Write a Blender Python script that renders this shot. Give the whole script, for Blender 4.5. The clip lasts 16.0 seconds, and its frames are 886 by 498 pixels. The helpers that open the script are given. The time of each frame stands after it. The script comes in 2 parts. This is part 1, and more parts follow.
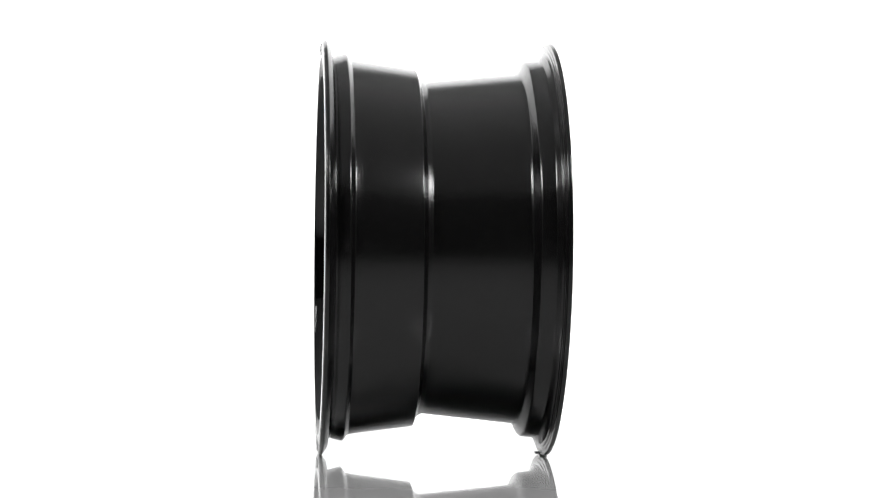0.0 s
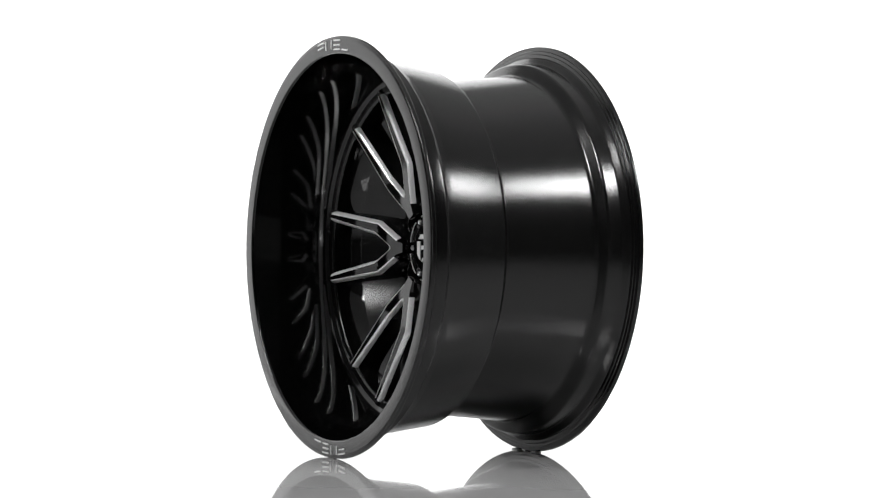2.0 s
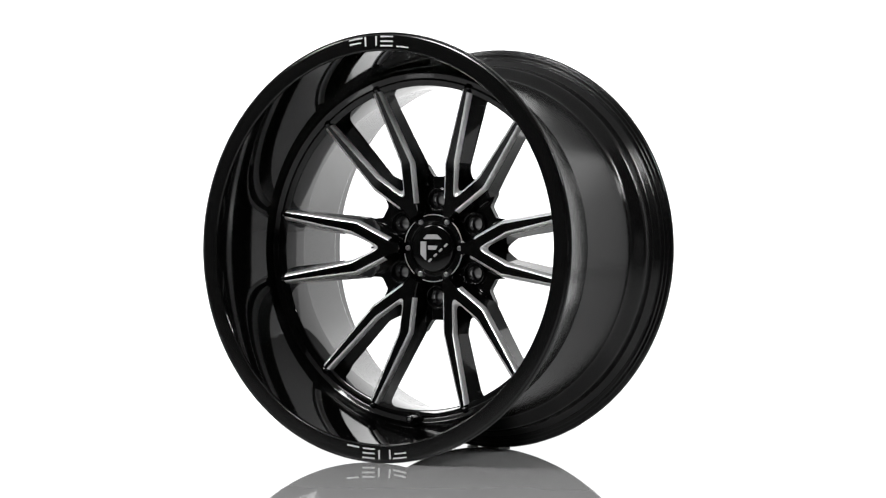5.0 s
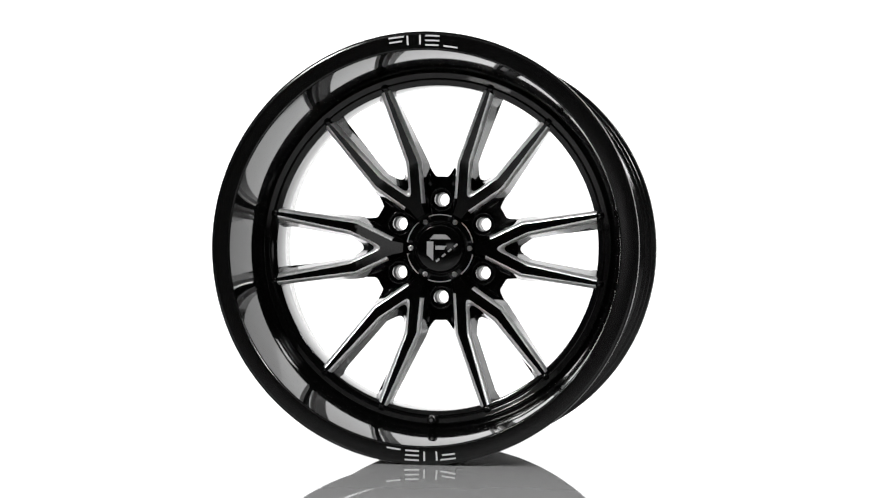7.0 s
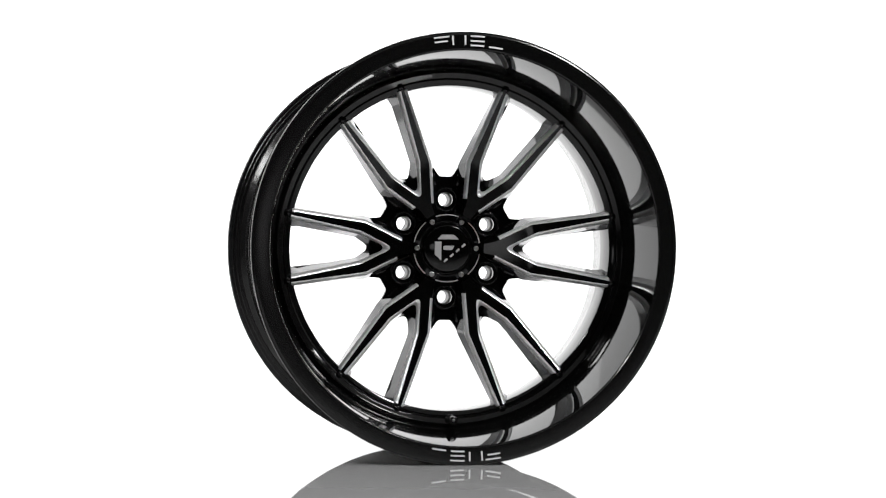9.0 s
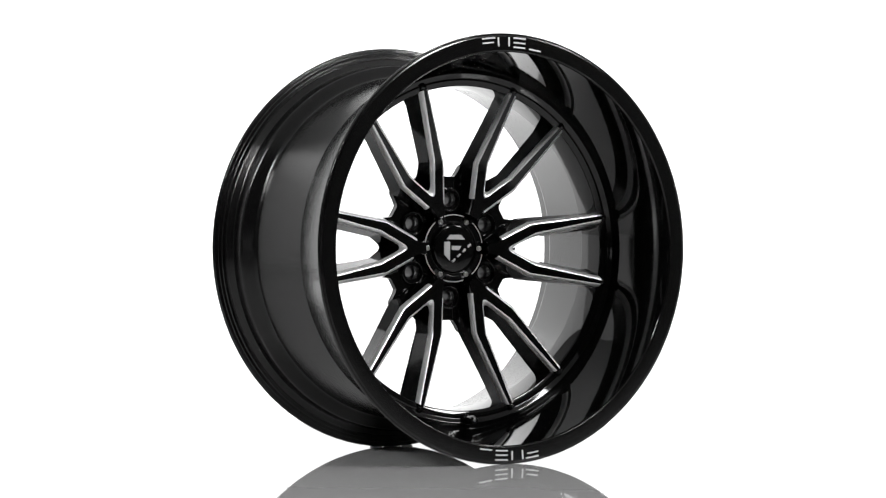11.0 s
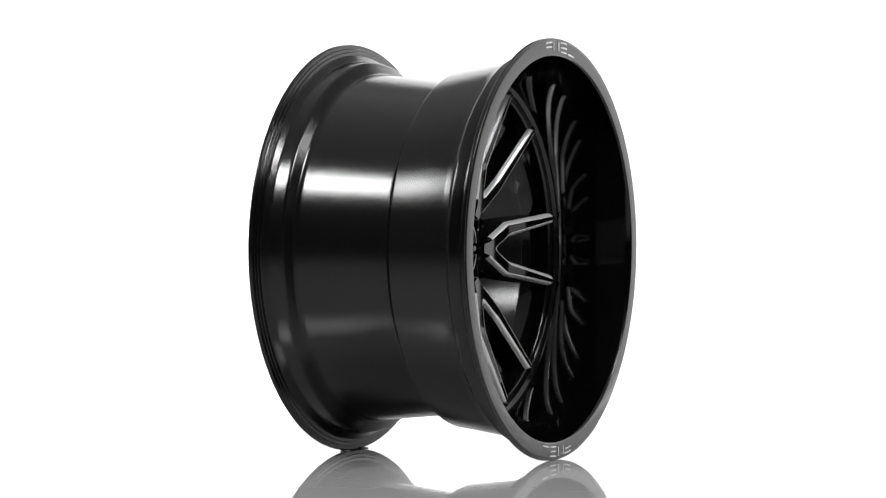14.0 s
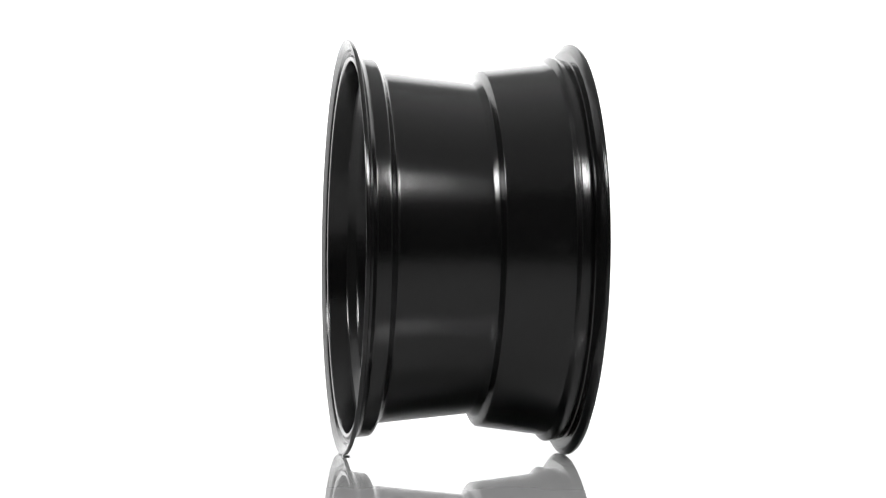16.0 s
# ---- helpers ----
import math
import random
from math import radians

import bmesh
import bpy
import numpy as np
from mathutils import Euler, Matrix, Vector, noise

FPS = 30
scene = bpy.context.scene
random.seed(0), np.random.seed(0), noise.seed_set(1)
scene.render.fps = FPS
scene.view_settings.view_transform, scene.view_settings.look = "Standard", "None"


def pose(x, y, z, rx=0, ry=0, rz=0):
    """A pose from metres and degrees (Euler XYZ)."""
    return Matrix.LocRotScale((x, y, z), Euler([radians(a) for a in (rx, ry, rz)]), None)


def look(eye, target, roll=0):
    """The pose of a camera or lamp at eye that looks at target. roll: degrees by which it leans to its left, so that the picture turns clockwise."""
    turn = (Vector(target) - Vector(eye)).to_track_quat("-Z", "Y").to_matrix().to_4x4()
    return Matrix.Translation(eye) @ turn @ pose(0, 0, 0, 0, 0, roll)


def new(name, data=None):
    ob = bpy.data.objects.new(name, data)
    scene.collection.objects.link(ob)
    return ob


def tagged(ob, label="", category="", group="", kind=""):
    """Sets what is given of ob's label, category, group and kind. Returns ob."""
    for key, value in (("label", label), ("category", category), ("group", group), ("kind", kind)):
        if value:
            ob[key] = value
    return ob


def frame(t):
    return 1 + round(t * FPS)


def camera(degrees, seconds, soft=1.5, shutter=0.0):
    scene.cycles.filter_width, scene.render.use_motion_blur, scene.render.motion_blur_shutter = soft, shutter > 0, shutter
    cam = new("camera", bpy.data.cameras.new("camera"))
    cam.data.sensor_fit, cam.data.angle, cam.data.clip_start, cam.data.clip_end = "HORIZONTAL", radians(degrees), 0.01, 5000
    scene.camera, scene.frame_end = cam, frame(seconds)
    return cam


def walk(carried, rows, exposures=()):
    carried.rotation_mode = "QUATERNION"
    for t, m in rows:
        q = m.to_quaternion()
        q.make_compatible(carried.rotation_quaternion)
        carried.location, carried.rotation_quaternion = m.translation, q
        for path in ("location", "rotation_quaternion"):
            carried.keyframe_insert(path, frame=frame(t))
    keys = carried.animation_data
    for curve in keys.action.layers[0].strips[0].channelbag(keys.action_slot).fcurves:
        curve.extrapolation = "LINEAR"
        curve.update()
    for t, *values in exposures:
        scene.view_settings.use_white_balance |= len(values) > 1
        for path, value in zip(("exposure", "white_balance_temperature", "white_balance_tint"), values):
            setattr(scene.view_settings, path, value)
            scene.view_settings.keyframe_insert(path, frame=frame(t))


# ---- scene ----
# One unit of the wheel's drawing is the lip's radius.
R = 0.297
SPAN = 11.6256 * R

# The camera stands still, level with the wheel's axle.
cam = camera(21.06, 16.0, soft=1.25)
EYE = look((-0.0062 * R, -SPAN, R), (-0.0062 * R, 0.0, R + 0.0002), 0.57)
walk(cam, [(0.0, EYE), (16.0, EYE)])

# The turntable's angle in degrees, second by second.
TURN = [(0.0, -85.51), (0.1, -81.86), (0.2, -80.46), (0.3, -79.3), (0.5, -76.85), (1.0, -71.27), (1.5, -66.11),
        (2.0, -61.2), (2.5, -55.95), (3.0, -51.07), (3.5, -45.91), (4.0, -40.61), (4.8, -32.1), (5.65, -23.1),
        (6.5, -13.94), (7.0, -9.2), (7.5, -4.42), (8.0, 0.38), (8.5, 5.2), (9.0, 10.64), (9.8, 18.7), (10.65, 27.4),
        (11.5, 36.27), (12.0, 42.04), (12.5, 47.43), (13.0, 52.96), (13.5, 57.89), (14.0, 63.24), (14.5, 67.93),
        (15.0, 73.34), (15.5, 78.78), (15.6, 80.1), (15.7, 82.99), (15.8, 85.4), (15.9, 89.06), (16.0, 98.58)]

# ---- light ----
world = bpy.data.worlds.new("world")
scene.world = world
world.use_nodes = True
world.node_tree.nodes["Background"].inputs["Color"].default_value = (0.02, 0.02, 0.02, 1)
world.node_tree.nodes["Background"].inputs["Strength"].default_value = 0.5
# strength of the glow put into the backdrop's materials
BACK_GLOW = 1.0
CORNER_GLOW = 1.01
SWEEP_HIGH = 2.3
KEY_RADIANCE = 47.0
SIDE_RADIANCE = 28.0
scene.view_settings.exposure = 0.0


def softbox(name, azimuth, elevation, distance, wide, high, radiance):
    """An area lamp that faces the wheel from the dark side of the studio."""
    a, e = radians(azimuth), radians(elevation)
    eye = Vector((math.sin(a) * math.cos(e), -math.cos(a) * math.cos(e), math.sin(e))) * distance + Vector((0, 0, R))
    data = bpy.data.lights.new(name, "AREA")
    data.shape, data.size, data.size_y = "RECTANGLE", wide, high
    data.energy = radiance * math.pi * wide * high
    ob = new(name, data)
    ob.matrix_world = look(eye, (0, 0, R))
    return ob


for side in (-1, 1):
    softbox("softbox_lamp", side * 46, 37, 2.4, 0.48, 0.38, KEY_RADIANCE)
    softbox("strip_lamp", side * 12, 1, 3.1, 0.32, 0.16, 0.9)
softbox("softbox_lamp", 75, 30, 2.4, 0.39, 0.37, SIDE_RADIANCE)
softbox("softbox_lamp", -75, 30, 2.4, 0.39, 0.37, 0.8 * SIDE_RADIANCE)


# ---- materials ----
def material(name, base, rough, metal=0.0, coat=0.0, grain=900.0, bump=0.02, wear=0.15, spots=0.0, ior=1.5):
    """A surface with fine grain, larger uneven gloss, and sparse dust where spots is set."""
    m = bpy.data.materials.new(name)
    m.use_nodes = True
    n, l = m.node_tree.nodes, m.node_tree.links
    p = n["Principled BSDF"]
    p.inputs["Metallic"].default_value, p.inputs["IOR"].default_value = metal, ior
    p.inputs["Coat Weight"].default_value, p.inputs["Coat Roughness"].default_value = coat, 0.04
    at = n.new("ShaderNodeTexCoord")
    big = n.new("ShaderNodeTexNoise")
    big.inputs["Scale"].default_value, big.inputs["Detail"].default_value = 9.0, 5.0
    fine = n.new("ShaderNodeTexNoise")
    fine.inputs["Scale"].default_value, fine.inputs["Detail"].default_value = grain, 3.0
    l.new(at.outputs["Object"], big.inputs["Vector"])
    l.new(at.outputs["Object"], fine.inputs["Vector"])
    tone = n.new("ShaderNodeMapRange")
    tone.inputs["To Min"].default_value, tone.inputs["To Max"].default_value = 1 - wear, 1 + wear
    l.new(big.outputs["Fac"], tone.inputs["Value"])
    mix = n.new("ShaderNodeMix")
    mix.data_type, mix.blend_type = "RGBA", "MULTIPLY"
    mix.inputs["Factor"].default_value = 1.0
    mix.inputs["A"].default_value = (*base, 1)
    l.new(tone.outputs["Result"], mix.inputs["B"])
    colour = mix.outputs["Result"]
    rg = n.new("ShaderNodeMapRange")
    rg.inputs["To Min"].default_value, rg.inputs["To Max"].default_value = rough * (1 - wear), rough * (1 + wear)
    l.new(fine.outputs["Fac"], rg.inputs["Value"])
    l.new(rg.outputs["Result"], p.inputs["Roughness"])
    if spots:
        dust = n.new("ShaderNodeTexNoise")
        dust.inputs["Scale"].default_value, dust.inputs["Detail"].default_value = 420.0, 2.0
        l.new(at.outputs["Object"], dust.inputs["Vector"])
        cut = n.new("ShaderNodeMapRange")
        cut.inputs["From Min"].default_value, cut.inputs["From Max"].default_value = 0.6, 0.75
        cut.inputs["To Max"].default_value = spots
        l.new(dust.outputs["Fac"], cut.inputs["Value"])
        add = n.new("ShaderNodeMix")
        add.data_type = "RGBA"
        add.inputs["B"].default_value = (0.3, 0.3, 0.3, 1)
        l.new(cut.outputs["Result"], add.inputs["Factor"])
        l.new(colour, add.inputs["A"])
        colour = add.outputs["Result"]
    l.new(colour, p.inputs["Base Color"])
    bp = n.new("ShaderNodeBump")
    bp.inputs["Strength"].default_value, bp.inputs["Distance"].default_value = bump, 0.001
    l.new(fine.outputs["Fac"], bp.inputs["Height"])
    l.new(bp.outputs["Normal"], p.inputs["Normal"])
    return m


# emission stands in for the light that would fall on these surfaces
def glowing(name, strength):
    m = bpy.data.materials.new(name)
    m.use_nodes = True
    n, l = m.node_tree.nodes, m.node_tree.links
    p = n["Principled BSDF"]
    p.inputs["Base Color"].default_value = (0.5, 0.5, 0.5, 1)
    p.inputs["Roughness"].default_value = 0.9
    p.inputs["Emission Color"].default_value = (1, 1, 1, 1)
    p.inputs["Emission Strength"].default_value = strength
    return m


GLOSS = material("gloss_black_paint", (0.0015, 0.0015, 0.0015), 0.05, coat=0.0, bump=0.006, ior=1.52)
BARREL = material("satin_black_paint", (0.004, 0.004, 0.004), 0.15, grain=1400.0, bump=0.07, spots=0.012)
FACE = material("semi_gloss_black_paint", (0.003, 0.003, 0.003), 0.15, bump=0.02)
MILLED = material("milled_aluminium", (0.93, 0.93, 0.93), 0.32, metal=0.62, grain=1600.0, bump=0.06)
STEEL = material("bolt_steel", (0.5, 0.5, 0.5), 0.28, metal=1.0)
MARK = material("white_engraving", (0.75, 0.75, 0.75), 0.45)
EMBLEM = material("silver_emblem", (0.6, 0.6, 0.6), 0.4, metal=0.5)
CONE = material("dull_black_bore", (0.012, 0.012, 0.012), 0.35, ior=1.6)
PAD = material("white_silicone", (0.8, 0.8, 0.8), 0.4)
ACRYLIC = material("glossy_acrylic", (0.46, 0.46, 0.46), 0.012, bump=0.0, grain=60.0, wear=0.04)
GLOW = glowing("glowing_white_backdrop", BACK_GLOW)
CORNER = glowing("glowing_white_corner", CORNER_GLOW)
WING = glowing("glowing_side_flat", 0.28)
GREY = material("grey_wall_paint", (0.15, 0.15, 0.15), 0.85, grain=200.0, bump=0.1)
CEILING_GLOW = glowing("glowing_ceiling", 0.12)
DARK = material("unseen_dark_wall", (0.015, 0.015, 0.015), 0.9, grain=200.0, bump=0.3)


# ---- mesh helpers ----
def link(name, bm, mat, parent=None, label="", smooth=None):
    """Links a bmesh as one mesh object; smooth: degrees above which an edge stays sharp."""
    bmesh.ops.recalc_face_normals(bm, faces=bm.faces)
    if smooth is not None:
        for f in bm.faces:
            f.smooth = True
        for e in bm.edges:
            e.smooth = not (len(e.link_faces) == 2 and e.calc_face_angle(0) > radians(smooth))
    me = bpy.data.meshes.new(name)
    bm.to_mesh(me)
    bm.free()
    me.materials.append(mat)
    ob = new(name, me)
    if parent:
        ob.parent = parent
    if label:
        ob["label"] = label
    return ob


def twin(ob, m, parent):
    """Another object on the same mesh, at the pose m under parent."""
    o = ob.copy()
    scene.collection.objects.link(o)
    o.parent, o.matrix_basis = parent, m
    return o


def fillet(points, closed=True, steps=5):
    """Rounds the corners of (u, v, radius) points."""
    out, n = [], len(points)
    for i, (u, v, r) in enumerate(points):
        p = Vector((u, v))
        if r <= 0 or (not closed and i in (0, n - 1)):
            out.append(p)
            continue
        a, b = Vector(points[i - 1][:2]) - p, Vector(points[(i + 1) % n][:2]) - p
        la, lb = a.length, b.length
        a.normalize(), b.normalize()
        half = a.angle(b) / 2
        d = max(min(r / math.tan(half), 0.48 * la, 0.48 * lb), 0.0006)
        s, e = p + a * d, p + b * d
        for k in range(steps + 1):
            t = k / steps
            out.append(s * (1 - t) ** 2 + p * 2 * t * (1 - t) + e * t * t)
    return out


def lathe(profile, segments=192, closed=True, scale=R):
    """Turns (along, radius) points about the axle, which lies on local y."""
    bm = bmesh.new()
    rings = []
    for y, r in profile:
        if r < 1e-6:
            rings.append([bm.verts.new((0, y * scale, 0))])
        else:
            rings.append([bm.verts.new((r * scale * math.cos(2 * math.pi * k / segments), y * scale,
                                        r * scale * math.sin(2 * math.pi * k / segments))) for k in range(segments)])
    pairs = list(zip(rings, rings[1:] + rings[:1])) if closed else list(zip(rings, rings[1:]))
    for a, b in pairs:
        for k in range(segments):
            j = (k + 1) % segments
            if len(a) == 1 and len(b) == 1:
                continue
            if len(a) == 1:
                bm.faces.new((a[0], b[k], b[j]))
            elif len(b) == 1:
                bm.faces.new((a[k], b[0], a[j]))
            else:
                bm.faces.new((a[k], b[k], b[j], a[j]))
    return bm


def block(size, at=(0, 0, 0), bevel=0.0):
    bm = bmesh.new()
    bmesh.ops.create_cube(bm, size=1.0, matrix=Matrix.Translation(at) @ Matrix.Diagonal((*size, 1)))
    if bevel:
        bmesh.ops.bevel(bm, geom=bm.edges[:], offset=bevel, segments=2, affect="EDGES", profile=0.5)
    return bm


def prism(outline, front, back, hole=()):
    """A plate with an outline in (x, z), front and back along y, and holes through it."""
    bm = bmesh.new()
    loops = [outline, *hole]
    ends = []
    for y in (front, back):
        edges, rows = [], []
        for loop in loops:
            vs = [bm.verts.new((p[0], y, p[1])) for p in loop]
            rows.append(vs)
            edges += [bm.edges.new((vs[i], vs[(i + 1) % len(vs)])) for i in range(len(vs))]
        bmesh.ops.triangle_fill(bm, edges=edges, use_beauty=True)
        ends.append(rows)
    for a, b in zip(*ends):
        for i in range(len(a)):
            j = (i + 1) % len(a)
            bm.faces.new((a[i], a[j], b[j], b[i]))
    return bm


def about_axle(degrees):
    return Matrix.Rotation(radians(-degrees), 4, "Y")


# ---- studio ----
def studio():
    floor = link("floor", block((9, 9, 0.1), (0, 0, -0.05)), ACRYLIC)
    tagged(floor, "glossy pale grey acrylic studio floor, mirror-like", "floor", kind="structure")
    # a white sweep that bends round the back half of the set: a self-glowing panel between two curved corners
    corner = [(-2.6 + 1.2 * (1 - math.cos(a)), 1.3 + 1.2 * math.sin(a)) for a in [math.pi / 2 * k / 10 for k in range(11)]]
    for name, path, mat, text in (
            ("backdrop", [(-0.64, 2.5), (0.78, 2.5)], GLOW, "white studio backdrop panel, its brightness put in as glow"),
            ("backdrop_corner_1", corner + [(-0.64, 2.5)], CORNER, "curved white corner of the studio backdrop, made to glow"),
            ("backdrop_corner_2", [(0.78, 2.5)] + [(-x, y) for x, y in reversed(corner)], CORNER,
             "curved white corner of the studio backdrop, made to glow")):
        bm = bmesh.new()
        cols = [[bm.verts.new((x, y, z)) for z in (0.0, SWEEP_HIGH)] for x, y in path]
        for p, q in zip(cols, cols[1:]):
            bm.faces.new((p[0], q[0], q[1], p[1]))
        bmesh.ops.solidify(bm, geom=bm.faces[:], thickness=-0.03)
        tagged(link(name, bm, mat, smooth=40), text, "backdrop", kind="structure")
    # a glowing foot of the sweep, added to brighten the dish, lying on the floor and curving up to the backdrop
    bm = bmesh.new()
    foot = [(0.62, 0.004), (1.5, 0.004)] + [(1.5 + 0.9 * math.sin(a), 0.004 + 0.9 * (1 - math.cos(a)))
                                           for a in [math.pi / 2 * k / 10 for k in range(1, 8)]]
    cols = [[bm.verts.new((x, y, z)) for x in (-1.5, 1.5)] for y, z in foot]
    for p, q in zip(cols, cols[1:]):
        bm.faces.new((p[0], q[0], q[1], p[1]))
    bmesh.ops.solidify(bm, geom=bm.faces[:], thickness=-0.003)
    tagged(link("backdrop_foot", bm, CORNER, smooth=40), "added glowing foot of the studio sweep, curving up from the floor", "backdrop",
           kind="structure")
    # unseen flats with an added dim glow, for reflections on lip and barrel
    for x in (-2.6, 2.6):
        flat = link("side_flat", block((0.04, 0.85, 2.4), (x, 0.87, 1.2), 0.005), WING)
        tagged(flat, "unseen white side flat, added glow beside the backdrop", "studio flat", kind="structure")
    # unseen walls, added so that the paint reflects a dark front and grey sides
    tagged(link("wall_front", block((9, 0.1, 3.4), (0, -4.55, 1.7)), DARK), "unseen dark wall behind the camera, added to keep reflections dark", "wall",
           kind="structure")
    for name, size, at in (("wall_back", (9, 0.1, 3.4), (0, 4.55, 1.7)), ("wall_left", (0.1, 9, 3.4), (-4.55, 0, 1.7)),
                           ("wall_right", (0.1, 9, 3.4), (4.55, 0, 1.7))):
        tagged(link(name, block(size, at), GREY), "unseen plain dark grey wall, added to close the studio", "wall", kind="structure")
    # unseen ceiling; its glow is added to fill the reflections from above
    tagged(link("ceiling", block((9.2, 9.2, 0.1), (0, 0, 3.45)), CEILING_GLOW), "unseen white ceiling with an added soft glow", "ceiling", kind="structure")


studio()


# ---- the wheel ----
wheel = new("wheel")
tagged(wheel, "gloss black alloy wheel with milled silver spoke edges, standing upright", "wheel")


def barrel():
    outer = [(-0.6056, 1.002, 0.003), (-0.590, 1.006, 0.006), (-0.566, 0.970, 0.02), (-0.559, 0.922, 0.010),
             (-0.535, 0.930, 0.008), (-0.493, 0.940, 0.012), (-0.470, 0.909, 0.012), (-0.435, 0.902, 0.01),
             (-0.156, 0.866, 0.010), (-0.138, 0.822, 0.012), (-0.110, 0.805, 0.02), (0.340, 0.852, 0.03),
             (0.372, 0.912, 0.02), (0.440, 0.920, 0.012), (0.462, 0.946, 0.005), (0.470, 0.949, 0.002), (0.4715, 0.964, 0.003),
             (0.476, 0.967, 0.002), (0.477, 0.981, 0.003), (0.480, 0.984, 0.002), (0.482, 1.001, 0.004), (0.496, 1.0055, 0.004),
             (0.503, 1.002, 0.006)]
    inner = [(0.486, 0.955, 0.006), (0.468, 0.948, 0.005), (0.468, 0.928, 0.005), (0.482, 0.920, 0.005),
             (0.478, 0.900, 0.008), (0.38, 0.890, 0.02), (0.335, 0.838, 0.03), (-0.05, 0.790, 0.004), (-0.10, 0.784, 0.01), (-0.185, 0.846, 0.005),
             (-0.595, 0.926, 0.0), (-0.6056, 0.935, 0.004)]
    bm = lathe(fillet(outer + inner, steps=4), 224)
    return link("rim_barrel", bm, BARREL, wheel, "satin black rim barrel with a stepped drop centre", smooth=28)


def lip():
    """The satin band of the front lip, and the deep straight dish behind it."""
    band = [(-0.6060, 0.9995, 0.003), (-0.6095, 0.988, 0.004), (-0.6105, 0.924, 0.004), (-0.6060, 0.9185, 0.002), (-0.600, 0.928, 0.0),
            (-0.600, 0.985, 0.0)]
    link("front_lip", lathe(fillet(band, steps=3), 224), FACE, wheel, "satin black flat front lip", smooth=30)
    dish = [(-0.6058, 0.9188, 0.002), (-0.600, 0.9165, 0.003), (-0.190, 0.8370, 0.003), (-0.188, 0.841, 0.0), (-0.595, 0.9215, 0.0),
            (-0.603, 0.926, 0.0)]
    return link("dish", lathe(fillet(dish, steps=3), 224), GLOSS, wheel, "gloss black deep dish", smooth=30)


def ring():
    """The outer ring into which the spokes run."""
    p = [(-0.234, 0.8475, 0.004), (-0.238, 0.838, 0.008), (-0.222, 0.815, 0.008), (-0.224, 0.806, 0.006), (-0.214, 0.779, 0.008),
         (-0.060, 0.7735, 0.003), (-0.052, 0.7885, 0.0), (-0.10, 0.786, 0.0), (-0.15, 0.822, 0.0), (-0.215, 0.843, 0.0)]
    return link("spoke_ring", lathe(fillet(p, steps=3), 192), GLOSS, wheel, smooth=30)


def face_depth(a):
    """Shallow from the hub to the bend, steeper from there to the ring."""
    if a < 0.41:
        return -0.138 - 0.018 * (a - 0.20) / 0.21
    return -0.156 - 0.080 * min((a - 0.41) / 0.37, 1.05)


def back_depth(a):
    """The arched back: thick at the hub, thinner from the bend outwards."""
    t = min(max((a - 0.20) / 0.58, 0), 1)
    return 0.03 - 0.14 * t ** 0.55


# half outlines of a forked spoke as (outwards, aside, corner radius): its face, its rim and its foot
TOP = [(0.175, 0.022, 0.0), (0.229, 0.033, 0.008), (0.4055, 0.117, 0.004), (0.425, 0.1198, 0.004), (0.715, 0.1601, 0.004),
       (0.772, 0.168, 0.006), (0.779, 0.152, 0.006), (0.725, 0.1409, 0.004), (0.4335, 0.081, 0.006), (0.268, 0.0, 0.02)]
EDGE = [(0.175, 0.038, 0.0), (0.222, 0.048, 0.008), (0.400, 0.134, 0.004), (0.420, 0.1368, 0.004), (0.715, 0.1785, 0.004),
        (0.775, 0.187, 0.014), (0.785, 0.132, 0.014), (0.725, 0.120, 0.004), (0.438, 0.063, 0.006), (0.293, 0.0, 0.025)]
FOOT = [(0.175, 0.045, 0.0), (0.222, 0.080, 0.008), (0.384, 0.150, 0.004), (0.404, 0.153, 0.004), (0.715, 0.1770, 0.004),
        (0.776, 0.184, 0.004), (0.790, 0.094, 0.004), (0.728, 0.0985, 0.004), (0.445, 0.050, 0.03), (0.368, 0.0, 0.03)]


def spoke_outline(half):
    """The whole outline, with the same number of points for each of the three."""
    pts = half + [(a, -b, r) for a, b, r in reversed(half[:-1])]
    flat = fillet(pts, steps=5)
    dense = []
    for i, p in enumerate(flat):
        q = flat[(i + 1) % len(flat)]
        k = 8 if COUNT[i] else 1
        dense += [p.lerp(q, j / k) for j in range(k)]
    return dense


_flat = fillet(EDGE + [(a, -b, r) for a, b, r in reversed(EDGE[:-1])], steps=5)
COUNT = [(_flat[(i + 1) % len(_flat)] - p).length > 0.03 for i, p in enumerate(_flat)]


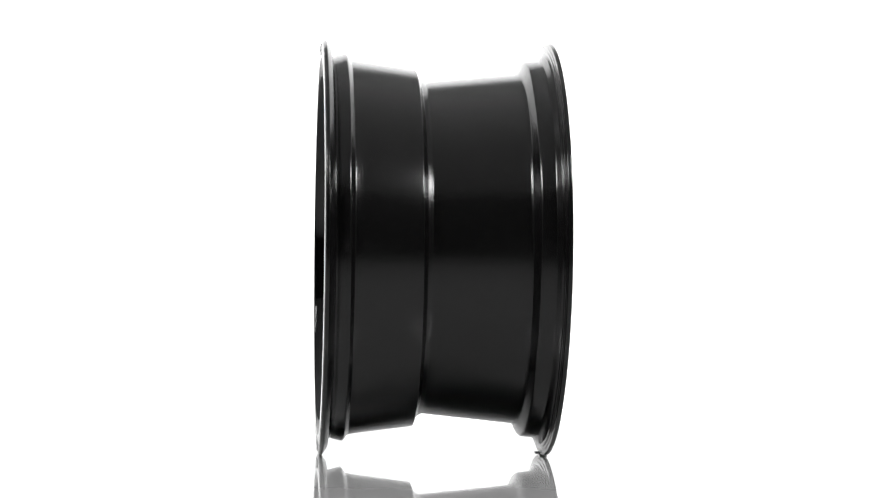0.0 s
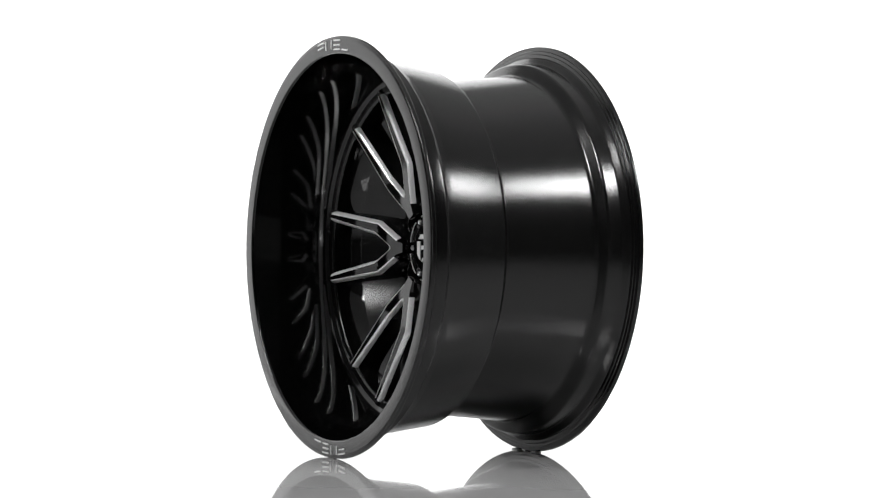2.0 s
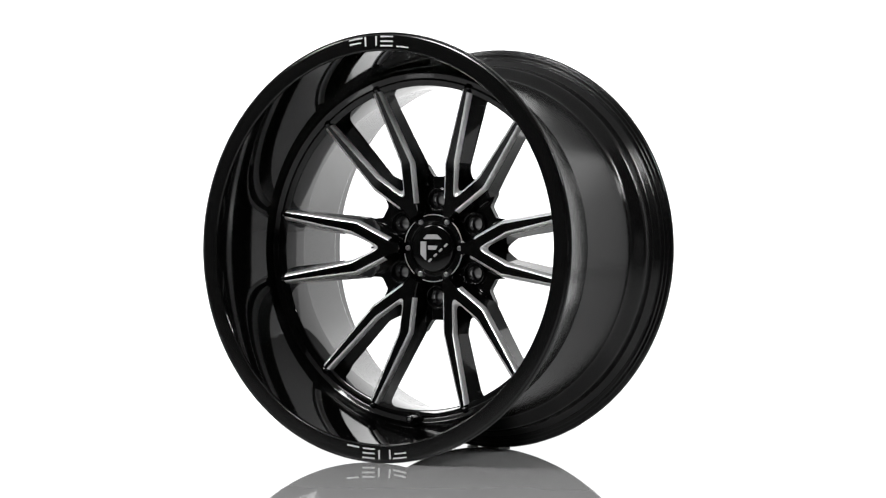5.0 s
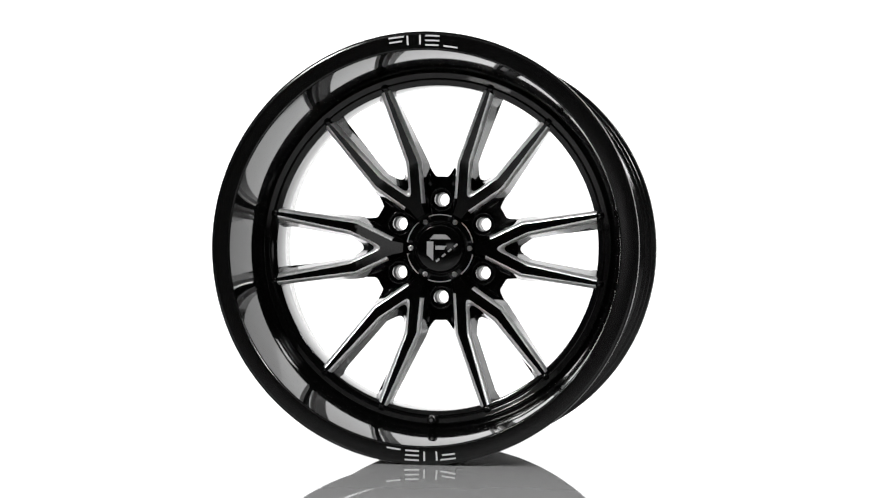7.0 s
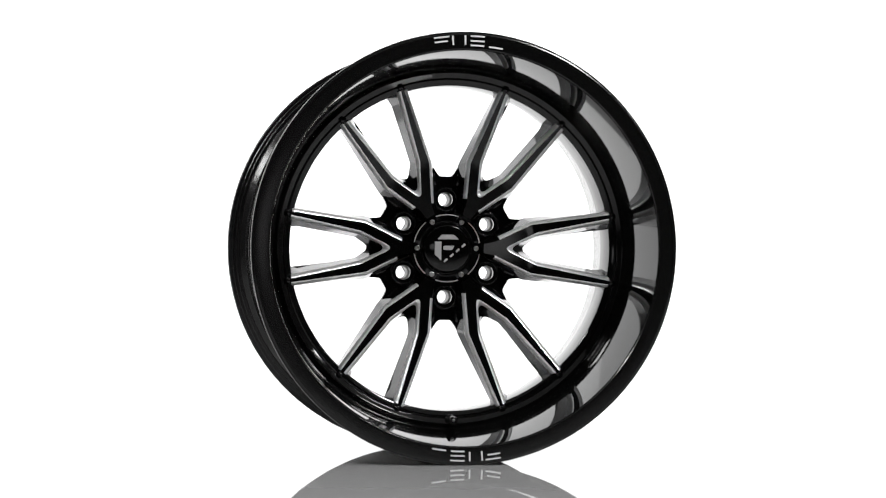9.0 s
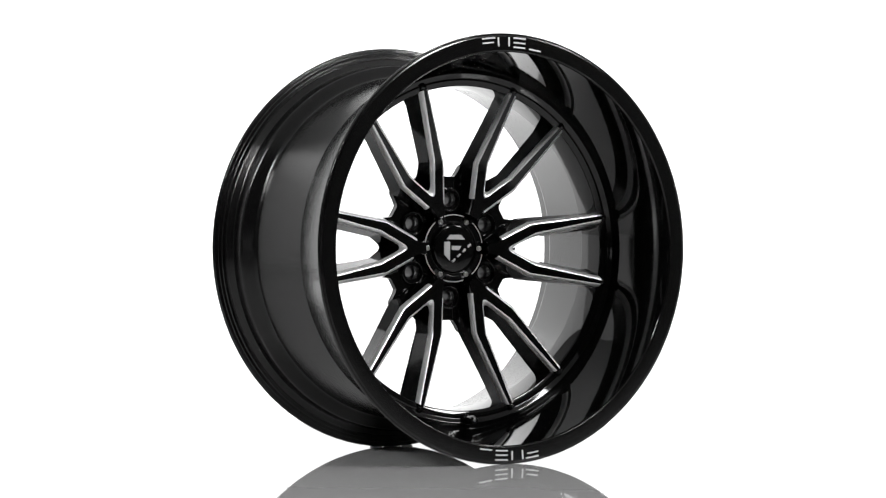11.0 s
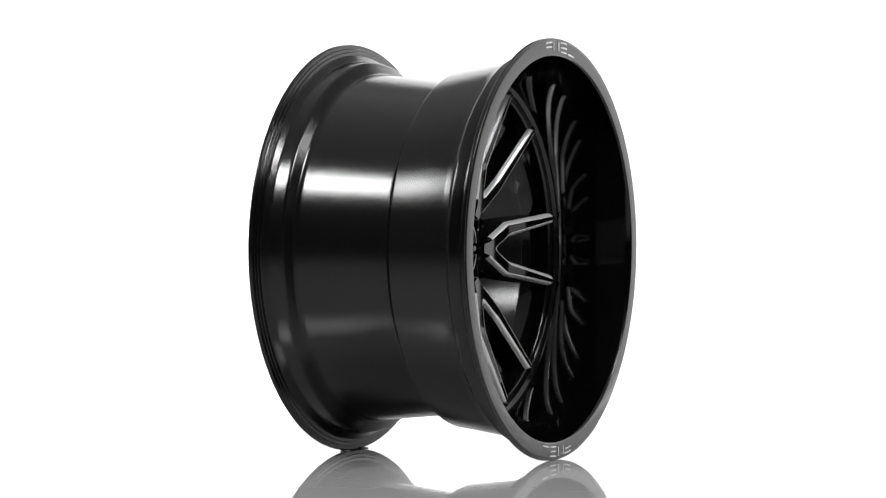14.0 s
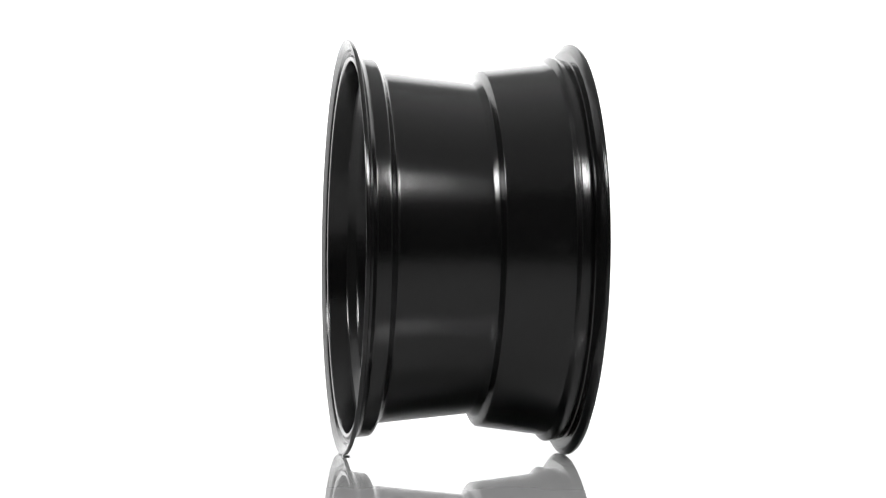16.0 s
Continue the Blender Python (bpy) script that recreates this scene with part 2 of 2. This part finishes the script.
def spokes():
    edge, top, low = spoke_outline(EDGE), spoke_outline(TOP), spoke_outline(FOOT)
    levels = [([(p, face_depth(p.x)) for p in top]), ([(p, face_depth(p.x) + 0.023) for p in edge]),
              ([(p, back_depth(p.x)) for p in low])]

    def place(p, y):
        return (p.x * R, y * R, p.y * R)

    bm = bmesh.new()
    rows = [[bm.verts.new(place(p, y)) for p, y in lev] for lev in levels]
    n = len(edge)
    for a, b in zip(rows[1:], rows[2:]):
        for i in range(n):
            j = (i + 1) % n
            bm.faces.new((a[i], a[j], b[j], b[i]))
    for row in (rows[0], rows[-1]):
        bmesh.ops.triangle_fill(bm, edges=[bm.edges.get((row[i], row[(i + 1) % n])) or
                                           bm.edges.new((row[i], row[(i + 1) % n])) for i in range(n)], use_beauty=True)

    def silver(i):
        p = edge[i]
        return 0.229 < p.x < 0.772

    for i in range(n):
        j = (i + 1) % n
        if not silver(i):
            bm.faces.new((rows[0][i], rows[0][j], rows[1][j], rows[1][i]))
    first = link("spoke", bm, GLOSS, wheel, "forked gloss black spoke", smooth=32)
    runs, run = [], []
    start = next(i for i in range(n) if not silver(i))
    for k in range(n + 1):
        i = (start + k) % n
        if silver(i):
            run.append(i)
        elif run:
            runs.append(run + [i])
            run = []
    edges = []
    for run in runs:
        b2 = bmesh.new()
        # slightly rounded milled chamfer
        strips = []
        for i in run:
            a, b = Vector(place(*levels[0][i])), Vector(place(*levels[1][i]))
            row = [a.lerp(b, u) + Vector((0, -0.0075 * u * (1 - u), 0)) for u in (0, 0.25, 0.5, 0.75, 1)]
            strips.append([b2.verts.new(v) for v in row])
        for s, t in zip(strips, strips[1:]):
            for k in range(4):
                b2.faces.new((s[k], t[k], t[k + 1], s[k + 1]))
        edges.append(link("milled_edge", b2, MILLED, first, "milled silver chamfer", smooth=50))
    for k in range(1, 6):
        s = twin(first, about_axle(60 * k), wheel)
        for e in edges:
            twin(e, Matrix.Identity(4), s)


def hub():
    hole = []
    for k in range(6):
        a = radians(30 + 60 * k)
        c = Vector((math.cos(a), math.sin(a))) * 0.237 * R
        hole.append([c + Vector((math.cos(t), math.sin(t))) * 0.036 * R for t in [2 * math.pi * j / 28 for j in range(28)]])
    out, crown = [], []
    for j in range(360):
        t = 2 * math.pi * j / 360
        gap = abs((math.degrees(t) % 60) - 30)
        rise = min(max((gap - 4.2) / 5.6, 0), 1)
        rise = rise * rise * (1.6 - 0.6 * rise)
        fall = min(max((gap - 11.5) / 8.0, 0), 1)
        r = 0.349 / math.cos(radians(min(gap, 5.0))) + 0.064 * rise - 0.115 * fall * fall * (3 - 2 * fall)
        out.append(Vector((math.cos(t), math.sin(t))) * r * R)
    plate = prism(out, -0.046 * R, -0.012 * R, hole)
    rim = [e for e in plate.edges if all(abs(v.co.y + 0.046 * R) < 1e-7 for v in e.verts) and len(e.link_faces) == 2
           and e.calc_face_angle(0) > 1.2 and e.verts[0].co.length > 0.29 * R]
    bmesh.ops.bevel(plate, geom=rim, offset=0.007 * R, segments=2, affect="EDGES", profile=0.5)
    link("hub_plate", plate, GLOSS, wheel, smooth=30)
    seat = None
    for k in range(6):
        m = about_axle(30 + 60 * k) @ Matrix.Translation((0.237 * R, 0, 0))
        if seat is None:
            p = [(-0.030, 0.062, 0.0), (-0.062, 0.060, 0.006), (-0.063, 0.051, 0.003), (-0.054, 0.0485, 0.003), (0.0, 0.0345, 0.0),
                 (0.0, 0.0375, 0.0)]
            seat = link("lug_seat", lathe(fillet(p, steps=3), 40), GLOSS, wheel, "raised round lug seat", smooth=35)
            seat.matrix_basis = m
            q = [(-0.055, 0.0478, 0.002), (0.004, 0.0303, 0.003), (0.085, 0.0295, 0.0), (0.085, 0.034, 0.0), (0.004, 0.0335, 0.0)]
            cone = link("cone", lathe(fillet(q, steps=3), 40), CONE, seat, "dull black conical bore", smooth=35)
        else:
            twin(cone, Matrix.Identity(4), twin(seat, m, wheel))
    rib = None
    for k in range(6):
        for side in (-1, 1):
            m = about_axle(30 + 60 * k)
            if side > 0:
                m = m @ Matrix.Diagonal((1, 1, -1, 1))
            if rib is None:
                bm = block((0.056 * R, 0.036 * R, 0.015 * R), (0.332 * R, -0.048 * R, 0), 0.005 * R)
                bmesh.ops.rotate(bm, verts=bm.verts, cent=(0.300 * R, 0, 0), matrix=Matrix.Rotation(radians(7), 3, "Y"))
                bmesh.ops.translate(bm, verts=bm.verts, vec=(0, 0, -0.055 * R))
                rib = link("web_rib", bm, GLOSS, wheel, smooth=35)
                rib.matrix_basis = m
            else:
                twin(rib, m, wheel)
    back = [(0.03, 0.17, 0.0), (0.14, 0.205, 0.01), (0.16, 0.20, 0.01), (0.16, 0.15, 0.01), (0.10, 0.14, 0.0)]
    link("hub_pad", lathe(fillet(back, steps=3), 96), GLOSS, wheel, smooth=30)


def knuckles():
    """The rounded sockets on the ring into which the spoke arms run."""
    first = None
    for k in range(6):
        for side in (-1, 1):
            m = about_axle(60 * k + side * math.degrees(math.atan2(0.160, 0.785)))
            if first is None:
                bm = block((0.030 * R, 0.044 * R, 0.034 * R), (0.805 * R, -0.214 * R, 0), 0.012 * R)
                first = link("spoke_socket", bm, GLOSS, wheel, smooth=50)
                first.matrix_basis = m
            else:
                twin(first, m, wheel)


def cap():
    p = [(0.10, 0.0, 0.0), (0.10, 0.172, 0.0), (0.0, 0.172, 0.01), (-0.06, 0.166, 0.01), (-0.088, 0.164, 0.006),
         (-0.092, 0.130, 0.004), (-0.084, 0.126, 0.003), (-0.084, 0.121, 0.003), (-0.106, 0.114, 0.012), (-0.110, 0.07, 0.0),
         (-0.112, 0.0, 0.0)]
    c = link("centre_cap", lathe(fillet(p, closed=False, steps=4), 120, closed=False), GLOSS, wheel,
             "round gloss black centre cap", smooth=32)
    arc = bmesh.new()
    prof = [(-0.086, 0.165), (-0.098, 0.1635), (-0.099, 0.160), (-0.092, 0.156), (-0.092, 0.138), (-0.088, 0.135)]
    cols = []
    for j in range(15):
        t = radians(-20.5 + 41 * j / 14)
        lower = 0.5 if j in (0, 14) else 1.0
        cols.append([arc.verts.new((r * R * math.cos(t), (-0.086 + (y + 0.086) * lower) * R, r * R * math.sin(t))) for y, r in prof])
    for a, b in zip(cols, cols[1:]):
        for k in range(len(prof) - 1):
            arc.faces.new((a[k], a[k + 1], b[k + 1], b[k]))
    for e in (cols[0], cols[-1]):
        arc.faces.new(e)
    first = link("cap_rim", arc, GLOSS, c, "raised curved rim", smooth=40)
    first.matrix_basis = about_axle(30)
    line = bmesh.new()
    cols = []
    for j in range(15):
        t = radians(-20 + 40 * j / 14)
        cols.append([line.verts.new((r * R * math.cos(t), y * R, r * R * math.sin(t))) for y, r in
                     ((-0.0965, 0.1648), (-0.1000, 0.1634), (-0.1000, 0.1608), (-0.0965, 0.1600))])
    for a, b in zip(cols, cols[1:]):
        for k in range(4):
            line.faces.new((a[k], a[(k + 1) % 4], b[(k + 1) % 4], b[k]))
    for e in (cols[0], cols[-1]):
        line.faces.new(e)
    bright = link("cap_rim_edge", line, MILLED, c, "bright machined edge", smooth=40)
    bright.matrix_basis = about_axle(30)
    q = [(-0.080, 0.0, 0.0), (-0.080, 0.0125, 0.0), (-0.099, 0.0125, 0.003), (-0.101, 0.008, 0.002), (-0.097, 0.005, 0.0), (-0.097, 0.0, 0.0)]
    bolt = link("cap_bolt", lathe(fillet(q, closed=False, steps=3), 20, closed=False), STEEL, c, "small steel cap bolt", smooth=35)
    bolt.matrix_basis = Matrix.Translation((0.145 * R, 0, 0))
    for k in range(1, 6):
        twin(first, about_axle(30 + 60 * k), c)
        twin(bright, about_axle(30 + 60 * k), c)
        twin(bolt, about_axle(60 * k) @ Matrix.Translation((0.145 * R, 0, 0)), c)
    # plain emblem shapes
    for shape in (((-0.049, 0.043), (-0.028, 0.066), (0.030, 0.066), (0.055, 0.043)),
                  ((-0.062, 0.032), (-0.030, 0.032), (-0.030, -0.060), (-0.062, -0.030)),
                  ((-0.020, 0.012), (0.034, 0.012), (0.022, -0.008), (-0.020, -0.008))):
        link("emblem_plate", prism([Vector(s) * R for s in shape], -0.1145 * R, -0.108 * R), EMBLEM, c, "silver emblem shape")
    for k in range(4):
        bar = block((0.021 * R, 0.0045 * R, 0.009 * R), (0, 0, 0))
        o = link("emblem_bar", bar, EMBLEM, c, "small slanted silver bar")
        u = -0.012 + 0.029 * k
        o.matrix_basis = Matrix.Translation((u * R + 0.004 * R, -0.1125 * R, (-0.058 + 0.024 * k) * R)) @ Matrix.Rotation(radians(-40), 4, "Y")


def arc_bar(r0, r1, a0, a1, y):
    """A flat bar bent along the lip."""
    bm = bmesh.new()
    cols = []
    for j in range(7):
        t = radians(a0 + (a1 - a0) * j / 6)
        cols.append([bm.verts.new((r * R * math.cos(t), d * R, r * R * math.sin(t))) for r, d in
                     ((r0, y), (r1, y), (r1, y + 0.006), (r0, y + 0.006))])
    for a, b in zip(cols, cols[1:]):
        for k in range(4):
            bm.faces.new((a[k], a[(k + 1) % 4], b[(k + 1) % 4], b[k]))
    for e in (cols[0], cols[-1]):
        bm.faces.new(e)
    return bm


def lip_marks():
    bars = [(0.979, 0.986, 5.6, 9.8), (0.958, 0.965, 6.2, 9.8),
            (0.942, 0.985, 4.4, 4.85), (0.942, 0.985, 0.95, 1.4),
            (0.979, 0.986, -4.2, -0.3), (0.957, 0.964, -4.2, -0.3), (0.936, 0.943, -4.2, -0.3),
            (0.935, 0.942, -9.6, -5.6)]
    for turn in (0, 180):
        for r0, r1, a0, a1 in bars:
            o = link("lip_mark", arc_bar(r0, r1, 90 + a0, 90 + a1, -0.6128), MARK, wheel, "white engraved bar")
            o.matrix_basis = about_axle(turn)


def valve():
    p = [(-0.20, 0.0, 0.0), (-0.20, 0.024, 0.0), (-0.238, 0.025, 0.005), (-0.246, 0.017, 0.003), (-0.272, 0.016, 0.002),
         (-0.276, 0.0205, 0.002), (-0.306, 0.0205, 0.005), (-0.310, 0.012, 0.002), (-0.306, 0.009, 0.0), (-0.306, 0.0, 0.0)]
    v = link("valve_stem", lathe(fillet(p, closed=False, steps=3), 28, closed=False), FACE, wheel, "black rubber valve stem", smooth=35)
    v.matrix_basis = Matrix.Translation((0.0, 0, -0.818 * R))
    q = [(-0.300, 0.0, 0.0), (-0.300, 0.008, 0.0), (-0.311, 0.008, 0.002), (-0.312, 0.0, 0.0)]
    link("valve_pin", lathe(fillet(q, closed=False, steps=2), 16, closed=False), STEEL, v, "steel valve pin", smooth=35)


barrel(), lip(), ring(), spokes(), hub(), knuckles(), cap(), lip_marks(), valve()
for part in wheel.children:
    part.matrix_basis = Matrix.Translation((-0.0055 * R, 0, 1.0045 * R)) @ part.matrix_basis


# ---- the wedges that keep the wheel from rolling ----
def wedge(x):
    bm = block((0.014, 0.010, 0.0018), (0, 0, 0.0009), 0.0004)
    for v in bm.verts:
        if v.co.z > 0.0013:
            v.co.z *= 0.75 + 0.25 * (1 if v.co.x * x > 0 else -0.2)
    bmesh.ops.translate(bm, verts=bm.verts, vec=(x, 0.484 * R, 0))
    o = link("wheel_wedge", bm, PAD)
    return tagged(o, "small white silicone wedge under the rear rim edge", "wedge", group="wedges under the wheel")


wedges = [wedge(-0.030), wedge(0.024)]


def motions():
    walk(wheel, [(t, pose(0, 0, 0, -0.0, 0, a)) for t, a in TURN])
    for w in wedges:
        walk(w, [(t, pose(0, 0, 0, 0, 0, a)) for t, a in TURN])


motions()
